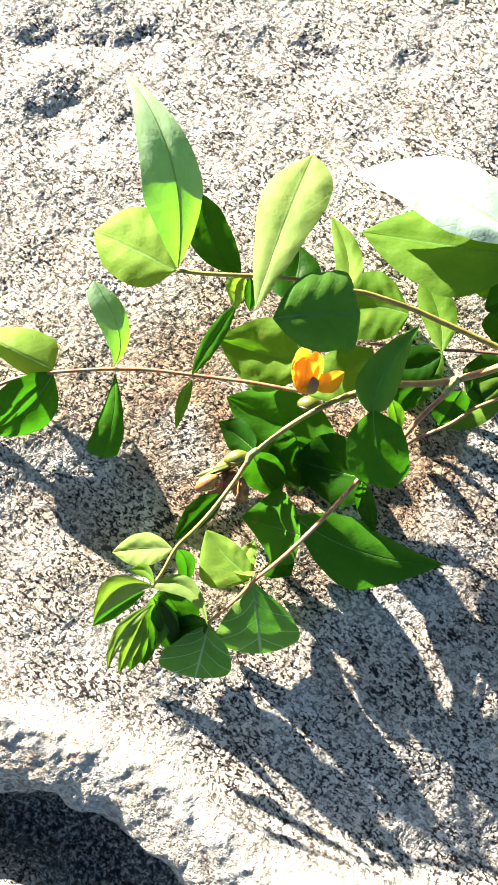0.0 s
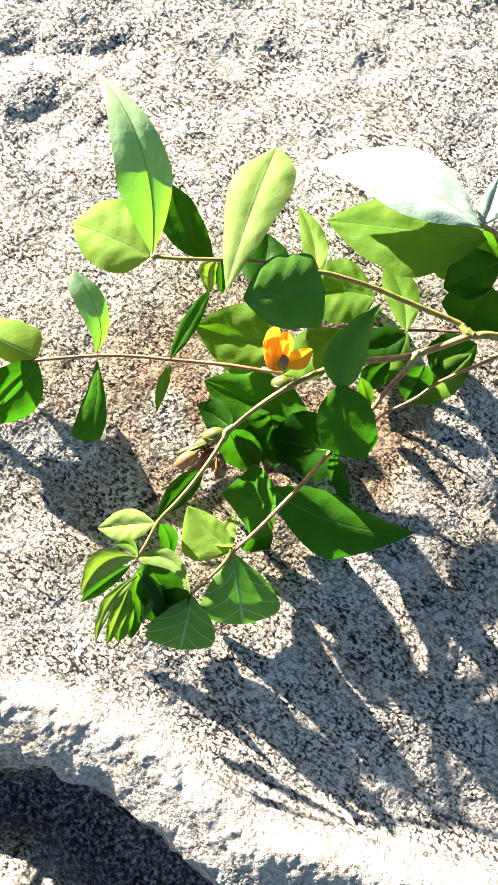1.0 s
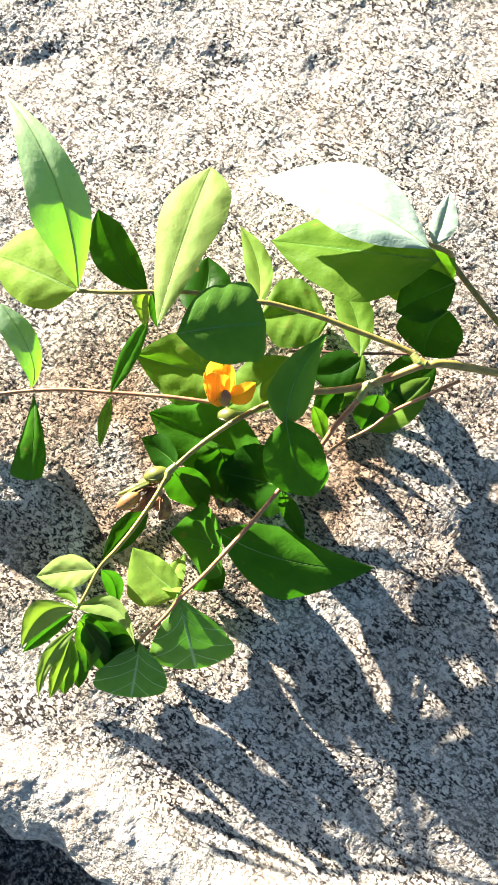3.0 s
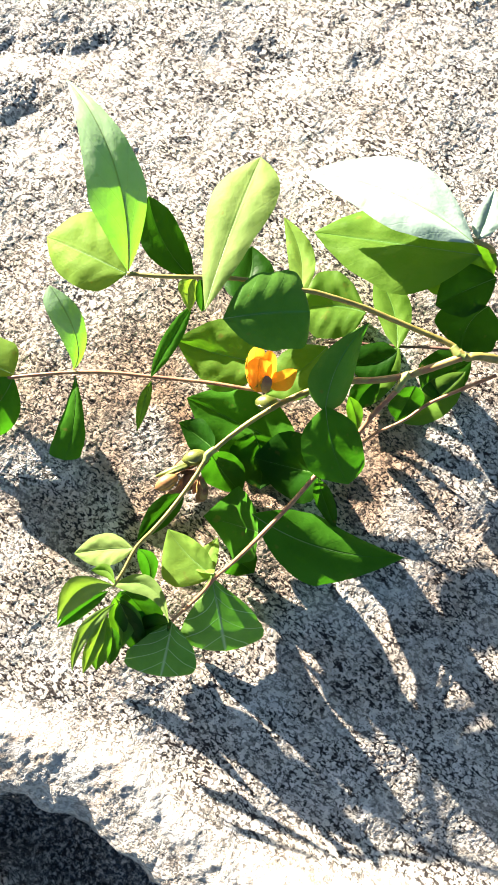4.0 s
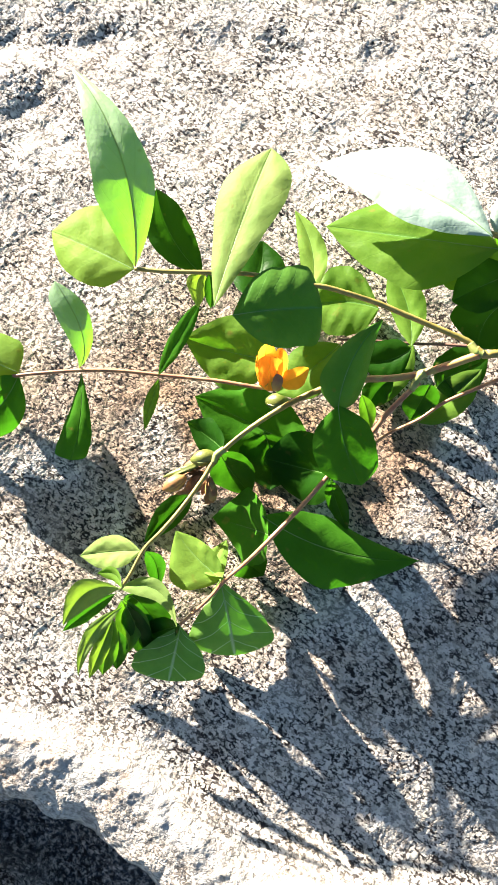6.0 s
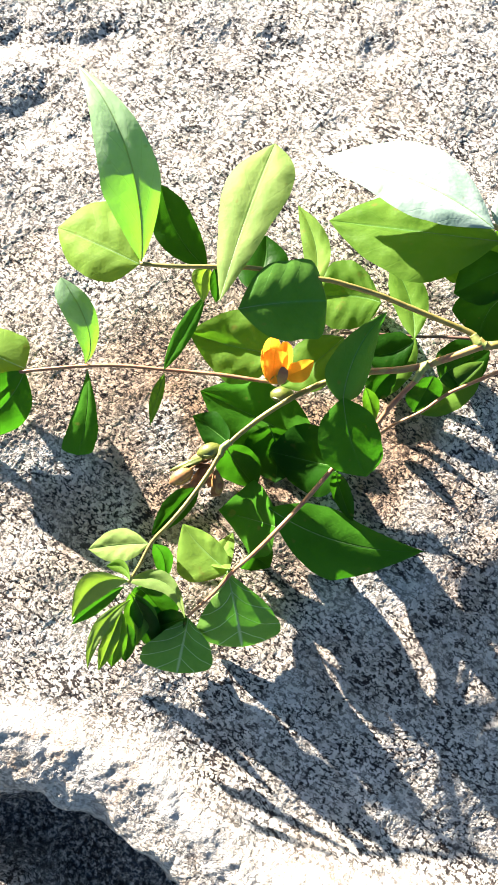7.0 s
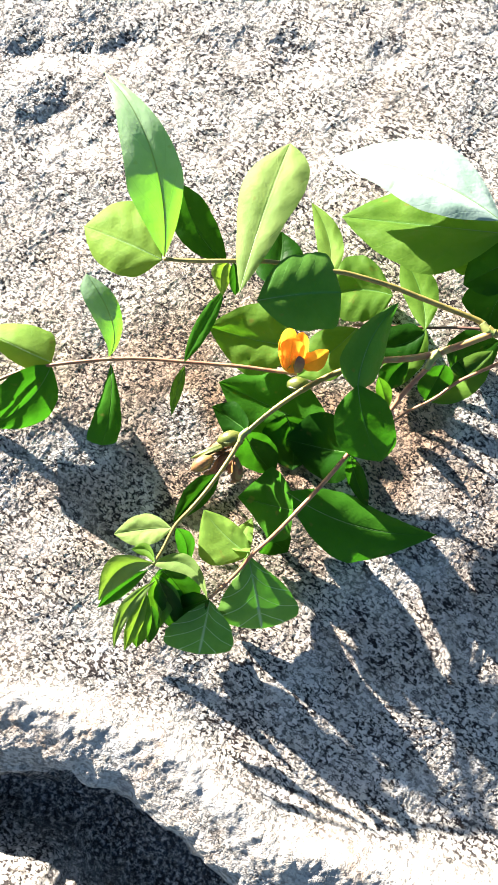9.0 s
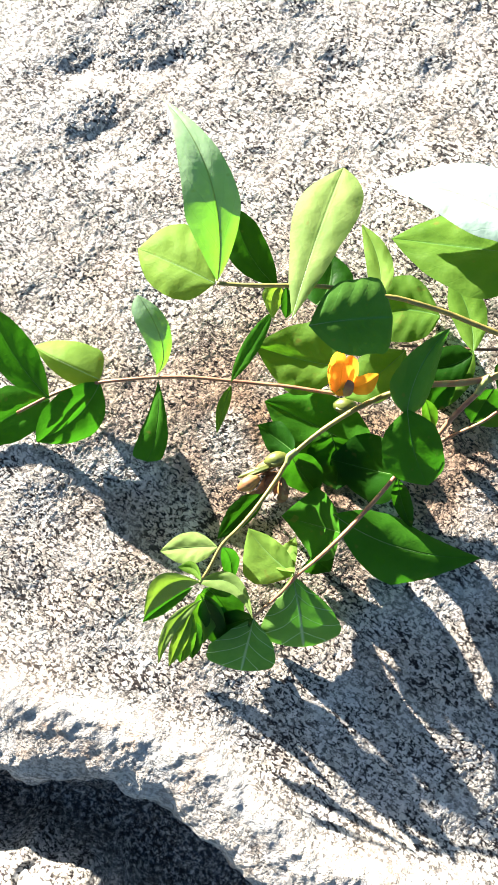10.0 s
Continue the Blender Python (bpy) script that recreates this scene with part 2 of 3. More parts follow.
BUD_BROWN = stalk_material("bud_withered", (0.12, 0.045, 0.015), (0.27, 0.13, 0.045), 0.7)


# ---- rock and ground ----
TABLE = rng.random((256, 256))
TABLE2 = rng.random((256, 256, 3))


def lattice_noise(x, y, size, shift=0):
    """Smooth noise from -1 to 1 with features of that size."""
    u, v = x / size + 37.7 * shift + 900, y / size + 91.3 * shift + 900
    i, j = np.floor(u).astype(int), np.floor(v).astype(int)
    f, g = u - i, v - j
    f, g = f * f * (3 - 2 * f), g * g * (3 - 2 * g)
    c = lambda a, b: TABLE[(i + a) % 256, (j + b) % 256]
    return 2 * ((c(0, 0) * (1 - f) + c(1, 0) * f) * (1 - g) + (c(0, 1) * (1 - f) + c(1, 1) * f) * g) - 1


def crystals(x, y, size, shift=0):
    """Distance to the nearest crystal's middle, to the next one, and the crystal's own number."""
    u, v = x / size + 53.1 * shift + 900, y / size + 17.9 * shift + 900
    i, j = np.floor(u).astype(int), np.floor(v).astype(int)
    d1, d2, own = np.full(u.shape, 9.0), np.full(u.shape, 9.0), np.zeros(u.shape)
    for a in (-1, 0, 1):
        for b in (-1, 0, 1):
            r = TABLE2[(i + a) % 256, (j + b) % 256]
            d = np.hypot(i + a + r[..., 0] - u, j + b + r[..., 1] - v)
            closer = d < d1
            d2 = np.where(closer, d1, np.minimum(d2, d))
            own = np.where(closer, r[..., 2], own)
            d1 = np.where(closer, d, d1)
    return d1, d2, own


def smooth(lo, hi, v):
    s = np.clip((v - lo) / (hi - lo), 0, 1)
    return s * s * (3 - 2 * s)


def axis(lo, hi, step, far):
    inner = np.arange(lo, hi, step)
    outer = step * np.cumsum(1.13 ** np.arange(1, 60))
    outer = outer[outer < far]
    return np.concatenate([lo - outer[::-1], inner, inner[-1] + outer])


def boulder():
    xs, ys = axis(-0.135, 0.135, 0.0005, 1.25), axis(-0.212, 0.212, 0.0005, 1.25)
    x, y = np.meshgrid(xs, ys)
    z = 0.0022 * lattice_noise(x, y, 0.085) + 0.0009 * lattice_noise(x, y, 0.034, 1) + 0.00050 * lattice_noise(x, y, 0.013, 2)
    # raised pale lip that crosses the slab, and the hollow under it
    bend = 0.006 * lattice_noise(x, y * 0, 0.05, 3)
    crest = -0.136 - 0.30 * (x + 0.07) - 0.55 * np.maximum(0, x + 0.045) + 0.56 * np.maximum(0, x - 0.0) + bend * 0.6
    # shallow troughs above the lip and under the side shoot
    middle = crest + 0.026
    z -= 0.0052 * smooth(-0.058, -0.020, x) * np.exp(-((y - middle) / np.where(y > middle, 0.038, 0.013)) ** 2)
    z -= 0.0030 * np.exp(-((x + 0.070) / 0.040) ** 2 - ((y + 0.030) / 0.028) ** 2)
    lipness = np.exp(-((y - crest) / np.where(y > crest, 0.0105, 0.0150)) ** 2)
    z += (0.0034 + 0.0026 * smooth(-0.045, 0.005, x)) * lipness
    rim = np.where(x < -0.085, -0.155 - 0.12 * (x + 0.085), -0.155 - 0.40 * (x + 0.085) - 0.50 * np.maximum(0, x + 0.062)) + bend * 0.4
    inside = rim - y
    inside = inside + 0.0045 * lattice_noise(x, y, 0.012, 11) + 0.0014 * lattice_noise(x, y, 0.004, 12)
    rise = smooth(0.027, 0.053, inside - 0.5 * np.maximum(0, x + 0.112) + 0.004 * lattice_noise(x, y, 0.014, 25))
    drop = (0.14 * smooth(-0.011, 0.006, inside) + 0.86 * smooth(0.0, 0.020, inside)) * (1 - 0.95 * rise)
    z -= 0.042 * drop
    z += lipness * (0.00048 * lattice_noise(x, y, 0.0085, 22) + 0.00035 * lattice_noise(x, y, 0.0042, 23) + 0.00022 * lattice_noise(x, y, 0.002, 24))
    z -= 0.10 * np.maximum(0, y - 0.04) ** 2
    z += 0.00019 * lattice_noise(x + 0.002 * lattice_noise(x, y, 0.004, 18), 1.2 * y + 0.002 * lattice_noise(x, y, 0.004, 19), 0.0060, 14) * (1 + 0.5 * lipness)
    z += 0.00009 * lattice_noise(x, y, 0.0032, 17)
    # weathered pits
    for px, py, rx, ry, depth in ((-0.097, 0.136, 0.0185, 0.0135, 0.0030), (-0.069, 0.177, 0.0180, 0.0090, 0.0025), (-0.108, 0.175, 0.0140, 0.0090, 0.0022),
                                  (0.022, 0.170, 0.0110, 0.0092, 0.0024), (0.064, 0.166, 0.0090, 0.0060, 0.0014), (0.020, 0.115, 0.0075, 0.0055, 0.0009),
                                  (-0.119, 0.094, 0.0100, 0.0075, 0.0008), (0.095, -0.115, 0.010, 0.009, 0.0016), (0.045, 0.138, 0.010, 0.008, 0.0009)):
        d = np.hypot((x - px) / rx + 0.40 * lattice_noise(x, y, 0.011, 4) + 0.15 * lattice_noise(x, y, 0.004, 20), (y - py) / ry + 0.45 * lattice_noise(x, y, 0.011, 5) + 0.15 * lattice_noise(x, y, 0.004, 21))
        z -= depth * np.exp(-0.75 * d ** 2.2)
    rough = 1 - 0.55 * lipness * smooth(-0.3, 0.5, lattice_noise(x, y, 0.022, 6) + 0.5)
    near = np.exp(-np.maximum(0, np.hypot(np.maximum(0, abs(x) - 0.15), np.maximum(0, abs(y) - 0.22))) / 0.02)
    d1, d2, own = crystals(x + 0.0007 * lattice_noise(x, y, 0.002, 7), y + 0.0007 * lattice_noise(x, y, 0.002, 8), 0.0021)
    z += near * rough * (0.00016 * (own - 0.5) + 0.00015 * smooth(0.0, 0.30, d2 - d1) - 0.0004)
    e1, e2, own2 = crystals(x, y, 0.0012, 3)
    z += near * rough * (0.00009 * (own2 - 0.5) + 0.00005 * smooth(0.0, 0.35, e2 - e1))
    # shoulders of the boulder
    r = np.hypot(x / 1.0, (y - 0.02) / 1.1) * (1 + 0.10 * lattice_noise(x, y, 0.3, 9))
    z -= 0.55 * smooth(0.34, 1.30, r) ** 1.4 + 0.03 * smooth(0.25, 0.6, r) * (1 + lattice_noise(x, y, 0.11, 10))
    ny, nx = x.shape
    idx = np.arange(nx * ny).reshape(ny, nx)
    quads = np.stack([idx[:-1, :-1], idx[:-1, 1:], idx[1:, 1:], idx[1:, :-1]], -1).reshape(-1, 4)
    me = bpy.data.meshes.new("boulder")
    me.vertices.add(nx * ny)
    me.vertices.foreach_set("co", np.stack([x, y, z], -1).astype(np.float32).ravel())
    me.loops.add(quads.size)
    me.loops.foreach_set("vertex_index", quads.astype(np.int32).ravel())
    me.polygons.add(len(quads))
    me.polygons.foreach_set("loop_start", np.arange(0, quads.size, 4, dtype=np.int32))
    me.polygons.foreach_set("use_smooth", np.ones(len(quads), bool))
    me.update(calc_edges=True)
    # third mask: painted shade of the hollow, weaker where its floor rises
    for name, v in (("lip", np.maximum(lipness, 0.62 * smooth(-0.026, -0.012, inside) * (1 - smooth(0.002, 0.010, inside)))), ("rust", np.exp(-((x - 0.010) / 0.125) ** 2 - ((y + 0.008) / 0.085) ** 2) * smooth(-0.9, 0.4, lattice_noise(x, y, 0.018, 13))), ("hollow_shade", smooth(0.003, 0.009, inside + 0.003 * lattice_noise(x, y, 0.006, 15) + 0.002 * lattice_noise(x, y, 0.002, 16)) * (1 - 0.8 * rise))):
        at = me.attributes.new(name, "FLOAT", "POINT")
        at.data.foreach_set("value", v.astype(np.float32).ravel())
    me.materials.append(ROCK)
    return tagged(new("boulder", me), "weathered grey granite boulder with a pale lip and coarse crystals", "rock", kind="structure")


def ground():
    bm = bmesh.new()
    bmesh.ops.create_grid(bm, x_segments=40, y_segments=40, size=400)
    for v in bm.verts:
        v.co.z = -0.40 if abs(v.co.x) < 30 and abs(v.co.y) < 30 else -0.40 + 0.6 * noise.noise(v.co * 0.02)
    me = bpy.data.meshes.new("ground")
    bm.to_mesh(me)
    bm.free()
    me.materials.append(GROUND)
    return tagged(new("ground", me), "dry brown earth around the boulder", "ground", kind="structure")


boulder()
ground()


# ---- plant ----
MM = 0.001
plant = tagged(new("shrub"), "trailing green shrub with one orange flower, lying over granite", "plant")
plant.location = (0.172, 0.004, 0.0)
BACK = Matrix.Translation(-plant.location)


def part(name, bm, mat, parent, label=""):
    me = bpy.data.meshes.new(name)
    bm.normal_update()
    bm.to_mesh(me)
    bm.free()
    for p in me.polygons:
        p.use_smooth = True
    me.materials.append(mat)
    ob = new(name, me)
    ob.parent = parent
    if parent is plant:
        ob.matrix_parent_inverse = BACK
    return tagged(ob, label)


def glide(points, per=8):
    """A smooth line through the points."""
    p = [points[0] * 2 - points[1], *points, points[-1] * 2 - points[-2]]
    line = []
    for k in range(1, len(p) - 2):
        for s in range(per):
            t = s / per
            line.append(0.5 * (2 * p[k] + (p[k + 1] - p[k - 1]) * t + (2 * p[k - 1] - 5 * p[k] + 4 * p[k + 1] - p[k + 2]) * t ** 2
                               + (3 * p[k] - p[k - 1] - 3 * p[k + 1] + p[k + 2]) * t ** 3))
    return line + [p[-2]]


def tube(bm, line, radii, sides=10, ridge=0.0):
    rings = []
    side = Vector((0, 0, 1))
    for k, c in enumerate(line):
        d = (line[min(k + 1, len(line) - 1)] - line[max(k - 1, 0)]).normalized()
        side = (side - d * side.dot(d)).normalized()
        other = d.cross(side)
        rings.append([bm.verts.new(c + (side * math.cos(a) + other * math.sin(a)) * radii[k] * (1 + ridge * math.cos(2 * a)))
                      for a in (2 * math.pi * s / sides for s in range(sides))])
    for a, b in zip(rings, rings[1:]):
        for s in range(sides):
            bm.faces.new((a[s], a[(s + 1) % sides], b[(s + 1) % sides], b[s]))
    bm.faces.new(rings[0][::-1])
    bm.faces.new(rings[-1])


def stem(points, r0, r1, mat):
    pts = [Vector(p) * MM for p in points]
    line = glide(pts)
    n = len(line) - 1
    radii = []
    for k in range(n + 1):
        knot = 1 - abs((k % 8) / 8 - 0.5) * 2      # 0 at a node
        radii.append(MM * (r0 + (r1 - r0) * k / n) * (1 + 0.07 * max(0.0, 1 - 4 * knot)))
    bm = bmesh.new()
    tube(bm, line, radii, 12, 0.10)
    return part("stem", bm, mat, plant, {"stem_reddish": "reddish woody stem", "stem_olive": "smooth olive-yellow stem", "stem_green": "swollen green joint", "stem_pink": "pinkish lit stem", "stem_brown": "thin brown stem"}[mat.name])


def blade_mesh(B, T, width, roll, arch, fold, sway, wave, a, b, droop, rows=36, cols=12):
    """A leaf's blade and the line of its midrib."""
    B, T = Vector(B) * MM, Vector(T) * MM
    axis_, length = (T - B).normalized(), (T - B).length
    up = Vector((0, 0, 1))
    up = (up - axis_ * up.dot(axis_)).normalized()
    up = Matrix.Rotation(radians(roll), 3, axis_) @ up
    right = axis_.cross(up)
    peak = (a / (a + b)) ** a * (b / (a + b)) ** b
    half = width * MM / 2
    ph, ph2, k2 = rnd.uniform(0, 6.28), rnd.uniform(0, 6.28), rnd.uniform(1.5, 3.0)
    skew, twist = rnd.uniform(0.93, 1.07), radians(rnd.uniform(-9, 9))
    ea, eb = rnd.uniform(0, 6.28), rnd.uniform(0, 6.28)
    bm = bmesh.new()
    uv = bm.loops.layers.uv.new("UVMap")
    grid, coords, rib = [], {}, []
    for i in range(rows + 1):
        t = i / rows
        te = 0.5 - 0.5 * math.cos(math.pi * t)
        te = 0.35 * t + 0.65 * te
        c = B + (T - B) * te + up * (arch * length * 4 * te * (1 - te) - droop * length * te ** 3) + right * (sway * length * math.sin(math.pi * te))
        rib.append((c.copy(), up))
        w = half * (max(te, 1e-4) ** a * max(1 - te, 1e-4) ** b) / peak
        w = max(w, 0.0002 if i < rows else 0.00004)
        row = []
        spin = Matrix.Rotation(twist * (te - 0.4), 3, axis_)
        across, out = spin @ right, spin @ up
        for j in range(cols + 1):
            v = 2 * j / cols - 1
            e = ea if v > 0 else eb
            s = v * w * (skew if v > 0 else 2 - skew) * (1 + 0.05 * math.sin(8 * te + e) + 0.028 * math.sin(21 * te + 2 * e) + 0.014 * math.sin(43 * te + 3 * e))
            lift = fold * abs(v) * w * (1.5 - 0.5 * abs(v)) - 0.05 * v * v * w
            lift += wave * w * abs(v) * math.sin(6.28 * k2 * te + ph + (1.3 if v > 0 else 0)) + 0.035 * half * v * v * math.sin(15 * te + ph2)
            lift += 0.02 * half * math.sin(9 * te + ph2) * math.sin(3 * v + ph)
            vert = bm.verts.new(c + across * s + out * lift)
            coords[vert] = (te, (v + 1) / 2)
            row.append(vert)
        grid.append(row)
    for i in range(rows):
        for j in range(cols):
            f = bm.faces.new((grid[i][j], grid[i][j + 1], grid[i + 1][j + 1], grid[i + 1][j]))
            for loop in f.loops:
                loop[uv].uv = coords[loop.vert]
    return bm, rib


LEAF_LOOKS = {"leaf_underside": "pale leaf turned over", "leaf_waxy_glare": "waxy leaf with sun and sky glare in its whitish colour", "leaf_lime_lit": "yellow-green leaf in a sunlit tone",
              "leaf_light_lit": "light green leaf in a sunlit tone", "leaf_glaucous": "blue-green leaf with pale veins",
              "leaf_bluegreen": "smooth blue-green leaf", "leaf_two_toned": "upright leaf, pale towards its tip"}


def leaf(base, middle, tip, one, other, mat, foot=2.2, point=1.7, wave=0.035, crinkle=0.012, rows=40, cols=14):
    """A leaf whose midrib bends from base through middle to tip, and whose widest stretch reaches to one and other side.
    foot and point: 1 for straight edges to that end, 2 for round ones, 4 and more for a blunt end."""
    B, C, T, P, Q = (Vector(p) * MM for p in (base, middle, tip, one, other))
    chord, length = (T - B).normalized(), (T - B).length
    tc = min(0.80, max(0.25, (C - B).dot(chord) / length))
    bend = (C - B * (1 - tc) ** 2 - T * tc ** 2) / (2 * tc * (1 - tc))
    left, right = ((e - C) - chord * (e - C).dot(chord) * 0.8 for e in (P, Q))
    out = (right - left).cross(chord).normalized()
    if out.z < 0:
        out = -out
    half = (right - left).length / 2
    ph, ph2, k2 = rnd.uniform(0, 6.28), rnd.uniform(0, 6.28), rnd.uniform(1.2, 2.6)
    ea, eb = rnd.uniform(0, 6.28), rnd.uniform(0, 6.28)
    bm = bmesh.new()
    uv = bm.loops.layers.uv.new("UVMap")
    grid, coords, rib = [], {}, []
    for i in range(rows + 1):
        t = i / rows
        te = 0.35 * t + 0.65 * (0.5 - 0.5 * math.cos(math.pi * t))
        c = B * (1 - te) ** 2 + bend * 2 * te * (1 - te) + T * te ** 2
        w = 1 - (1 - te / tc) ** foot if te < tc else 1 - min(1.0, (te - tc) / (1 - tc)) ** point
        w = max(w, 0.02 if i < rows else 0.004)
        rib.append(c - out * 0.0001)
        row = []
        for j in range(cols + 1):
            v = 2 * j / cols - 1
            arm, e, ahead = (right, ea, 1.0) if v > 0 else (left, eb, -1.0)
            s = abs(v) * w * (1 + 0.022 * math.sin(9 * te + e) + 0.012 * math.sin(22 * te + 2 * e) + 0.006 * math.sin(47 * te + 3 * e))
            # the blade springs from the rib, rounds over and dips at the margin
            lift = half * w * (0.10 * math.sin(math.pi * abs(v)) - 0.05 * v * v)
            lift += wave * half * w * abs(v) ** 1.5 * math.sin(6.28 * k2 * te + ph + 1.3 * ahead)
            lift += crinkle * half * w * math.sin(math.pi * abs(v)) * (math.sin(31.0 * (te - 0.22 * abs(v)) + ph2 * ahead) + 0.7 * math.sin(17.0 * te + 9.0 * v + ph))
            lift += 0.008 * half * v * v * w * math.sin(31 * te + ph2 * ahead)
            vert = bm.verts.new(c + arm * s + out * lift)
            coords[vert] = (te, (v + 1) / 2)
            row.append(vert)
        grid.append(row)
    for i in range(rows):
        for j in range(cols):
            f = bm.faces.new((grid[i][j], grid[i][j + 1], grid[i + 1][j + 1], grid[i + 1][j]))
            for loop in f.loops:
                loop[uv].uv = coords[loop.vert]
    bm.normal_update()
    if sum(f.normal.z for f in bm.faces) < 0:
        bmesh.ops.reverse_faces(bm, faces=bm.faces[:])
    blade = part("leaf", bm, mat, plant, LEAF_LOOKS.get(mat.name, ""))
    bm = bmesh.new()
    line = rib[:-1:2]
    size = min(0.34, 0.12 + half * 9)
    tube(bm, line, [MM * size * (1 - 0.8 * k / (len(line) - 1)) for k in range(len(line))], 6)
    part("midrib", bm, RIB_WARM if mat is TWOTONE else RIB_PALE if mat in (PALE, WAXY_GLARE, GLAUC, LIGHT_LIT) else RIB, blade)
    return blade


def bud(B, T, width, mat):
    B, T = Vector(B) * MM, Vector(T) * MM
    line = [B + (T - B) * (k / 12) for k in range(13)]
    shape = [max(0.12, math.sin(math.pi * min(1, (k / 12) * 0.93 + 0.05)) ** 0.7) for k in range(13)]
    bm = bmesh.new()
    tube(bm, line, [width * MM / 2 * s for s in shape], 12, 0.08)
    ob = part("bud", bm, mat, plant, {"bud_green": "plump yellow-green bud", "bud_pink": "pinkish withered bud", "bud_withered": "brown withered bud"}[mat.name])
    for side in (-1, 1):
        off = Vector((0.3, 0.5, 0.6)).cross(T - B).normalized() * side * 0.25
        tip = B + (T - B) * 0.75
        bm2, _ = blade_mesh(B / MM, (tip + off * width * MM + Vector((0, 0, 0.25 * width * MM))) / MM, width * 0.5, 15 * side, 0.12, 0.1, 0, 0.05, 0.5, 0.6, 0, 8, 6)
        part("sepal", bm2, mat, ob)
    return ob


def dry_petal(B, T, width, roll):
    """A withered, curled flower leaf."""
    bm, _ = blade_mesh(B, T, width, roll, 0.25, 0.5, 0.1, 0.3, 0.5, 0.4, 0.1, 14, 8)
    return part("petal", bm, BUD_BROWN, plant, "brown withered petal")


def flower(base, top, mouth):
    """Half-closed orange flower: wrapped petals, one bent outwards, sepals at the foot."""
    B, T, M = Vector(base), Vector(top), Vector(mouth)
    core = bmesh.new()
    line = [(B + (T - B) * (0.62 * k / 10)) * MM for k in range(11)]
    tube(core, line, [MM * 4.2 * max(0.2, math.sin(math.pi * (0.16 + 0.66 * k / 10))) for k in range(11)], 12, 0.06)
    head = part("flower", core, PETAL, plant, "half-closed orange flower")
    d = (T - B).normalized()
    u = d.orthogonal().normalized()
    for k in range(5):
        turn = Matrix.Rotation(2 * math.pi * k / 5 + 0.4, 3, d)
        out = turn @ u
        bm, _ = blade_mesh(B + out * 2.0, T + out * (3.2 + 0.6 * (k % 2)) + d * (k % 3 - 1) * 1.6, 11.0, 0, 0.0, 0.25, 0, 0.10, 0.45, 0.50, 0, 14, 8)
        # wrap each petal about the axis
        for v in bm.verts:
            rel = v.co / MM - B
            along = rel.dot(d)
            if abs(along) > 0:
                radial = rel - d * along
                want = 1.2 + 4.3 * math.sin(math.pi * min(1.0, max(0.0, 0.12 + 0.56 * along / (T - B).length)))
                swing = max(-1.0, min(1.0, radial.dot(d.cross(out)) / 4.1))
                spin = Matrix.Rotation(swing, 3, d) @ out
                v.co = (B + d * along + spin * want * (1 + 0.08 * (k % 2))) * MM
        part("petal", bm, PETAL, head)
    bm, _ = blade_mesh(B + (M - B) * 0.25, M, 8.0, 20, 0.10, 0.3, 0.05, 0.10, 0.6, 0.75, 0, 14, 8)
    part("petal", bm, PETAL, head, "orange petal bent outwards")
    for k in range(4):
        out = Matrix.Rotation(1.57 * k + 0.9, 3, d) @ u
        bm, _ = blade_mesh(B - d * 0.5, B + d * 4.5 + out * 4.5, 3.4, 0, 0.12, 0.2, 0, 0.05, 0.5, 0.5, 0, 10, 6)
        part("sepal", bm, SEPAL, head, "yellow-green sepal")
    front = Matrix.Rotation(0.5, 3, d) @ (Vector((0, 0, 1)) - d * d.z).normalized()
    bm, _ = blade_mesh(B + front * 2.5, B + d * 8.0 + front * 6.2, 5.0, 0, 0.16, -0.25, 0, 0.05, 0.5, 0.5, 0, 10, 6)
    part("sepal", bm, BUD_PINK, head, "brownish withered sepal")
    return head


# ---- the shrub's stems, leaves, buds and flower, in millimetres ----
stem([(172, 8, 4), (140, 14, 22), (94, 18, 46), (84, 18, 48), (81, 20, 48)], 1.7, 1.6, STEM_OLIVE)
stem([(81, 20, 48), (78, 23, 48), (67, 28, 48), (57, 32, 49), (47, 36, 50), (36, 39, 52), (28, 41, 53), (18, 42, 54), (8, 44, 55), (-2, 45, 56), (-14, 45, 57), (-26, 45, 58), (-37, 46, 58)], 1.15, 0.75, STEM_OLIVE)
stem([(82, 18, 48), (72, 15, 44), (64, 13, 41), (55, 12, 38), (44, 12, 36)], 1.6, 1.4, STEM_PINK)
stem([(44, 12, 36), (32, 10, 33), (23, 7, 31), (13, 2, 30), (2, -5, 29), (-10, -15, 29), (-16, -24, 29), (-24, -35, 30), (-31, -43, 30), (-38, -50, 28), (-43, -59, 28), (-47, -65, 27)], 1.3, 0.7, STEM_OLIVE)
stem([(63, 10, 40), (53, 0, 35), (46, -9, 29), (35, -19, 27), (22, -33, 30), (10, -45, 33), (0, -55, 28), (-8, -62, 24), (-15, -70, 19), (-26, -80, 15)], 1.15, 0.7, STEM_RED)
stem([(102, 15, 30), (89, 10, 27), (77, 5, 24), (68, -1, 21), (57, -6, 18), (51, -10, 14), (43, -14, 10)], 0.85, 0.55, STEM_RED)
stem([(28, 11, 17), (21, 11, 17), (5, 13, 16), (-12, 16, 15), (-35, 19, 13), (-52, 21, 12), (-67, 21, 13), (-80, 20, 14), (-91, 19, 14), (-103, 17, 14), (-113, 14, 13), (-130, 7, 9)], 0.95, 0.75, STEM_RED)
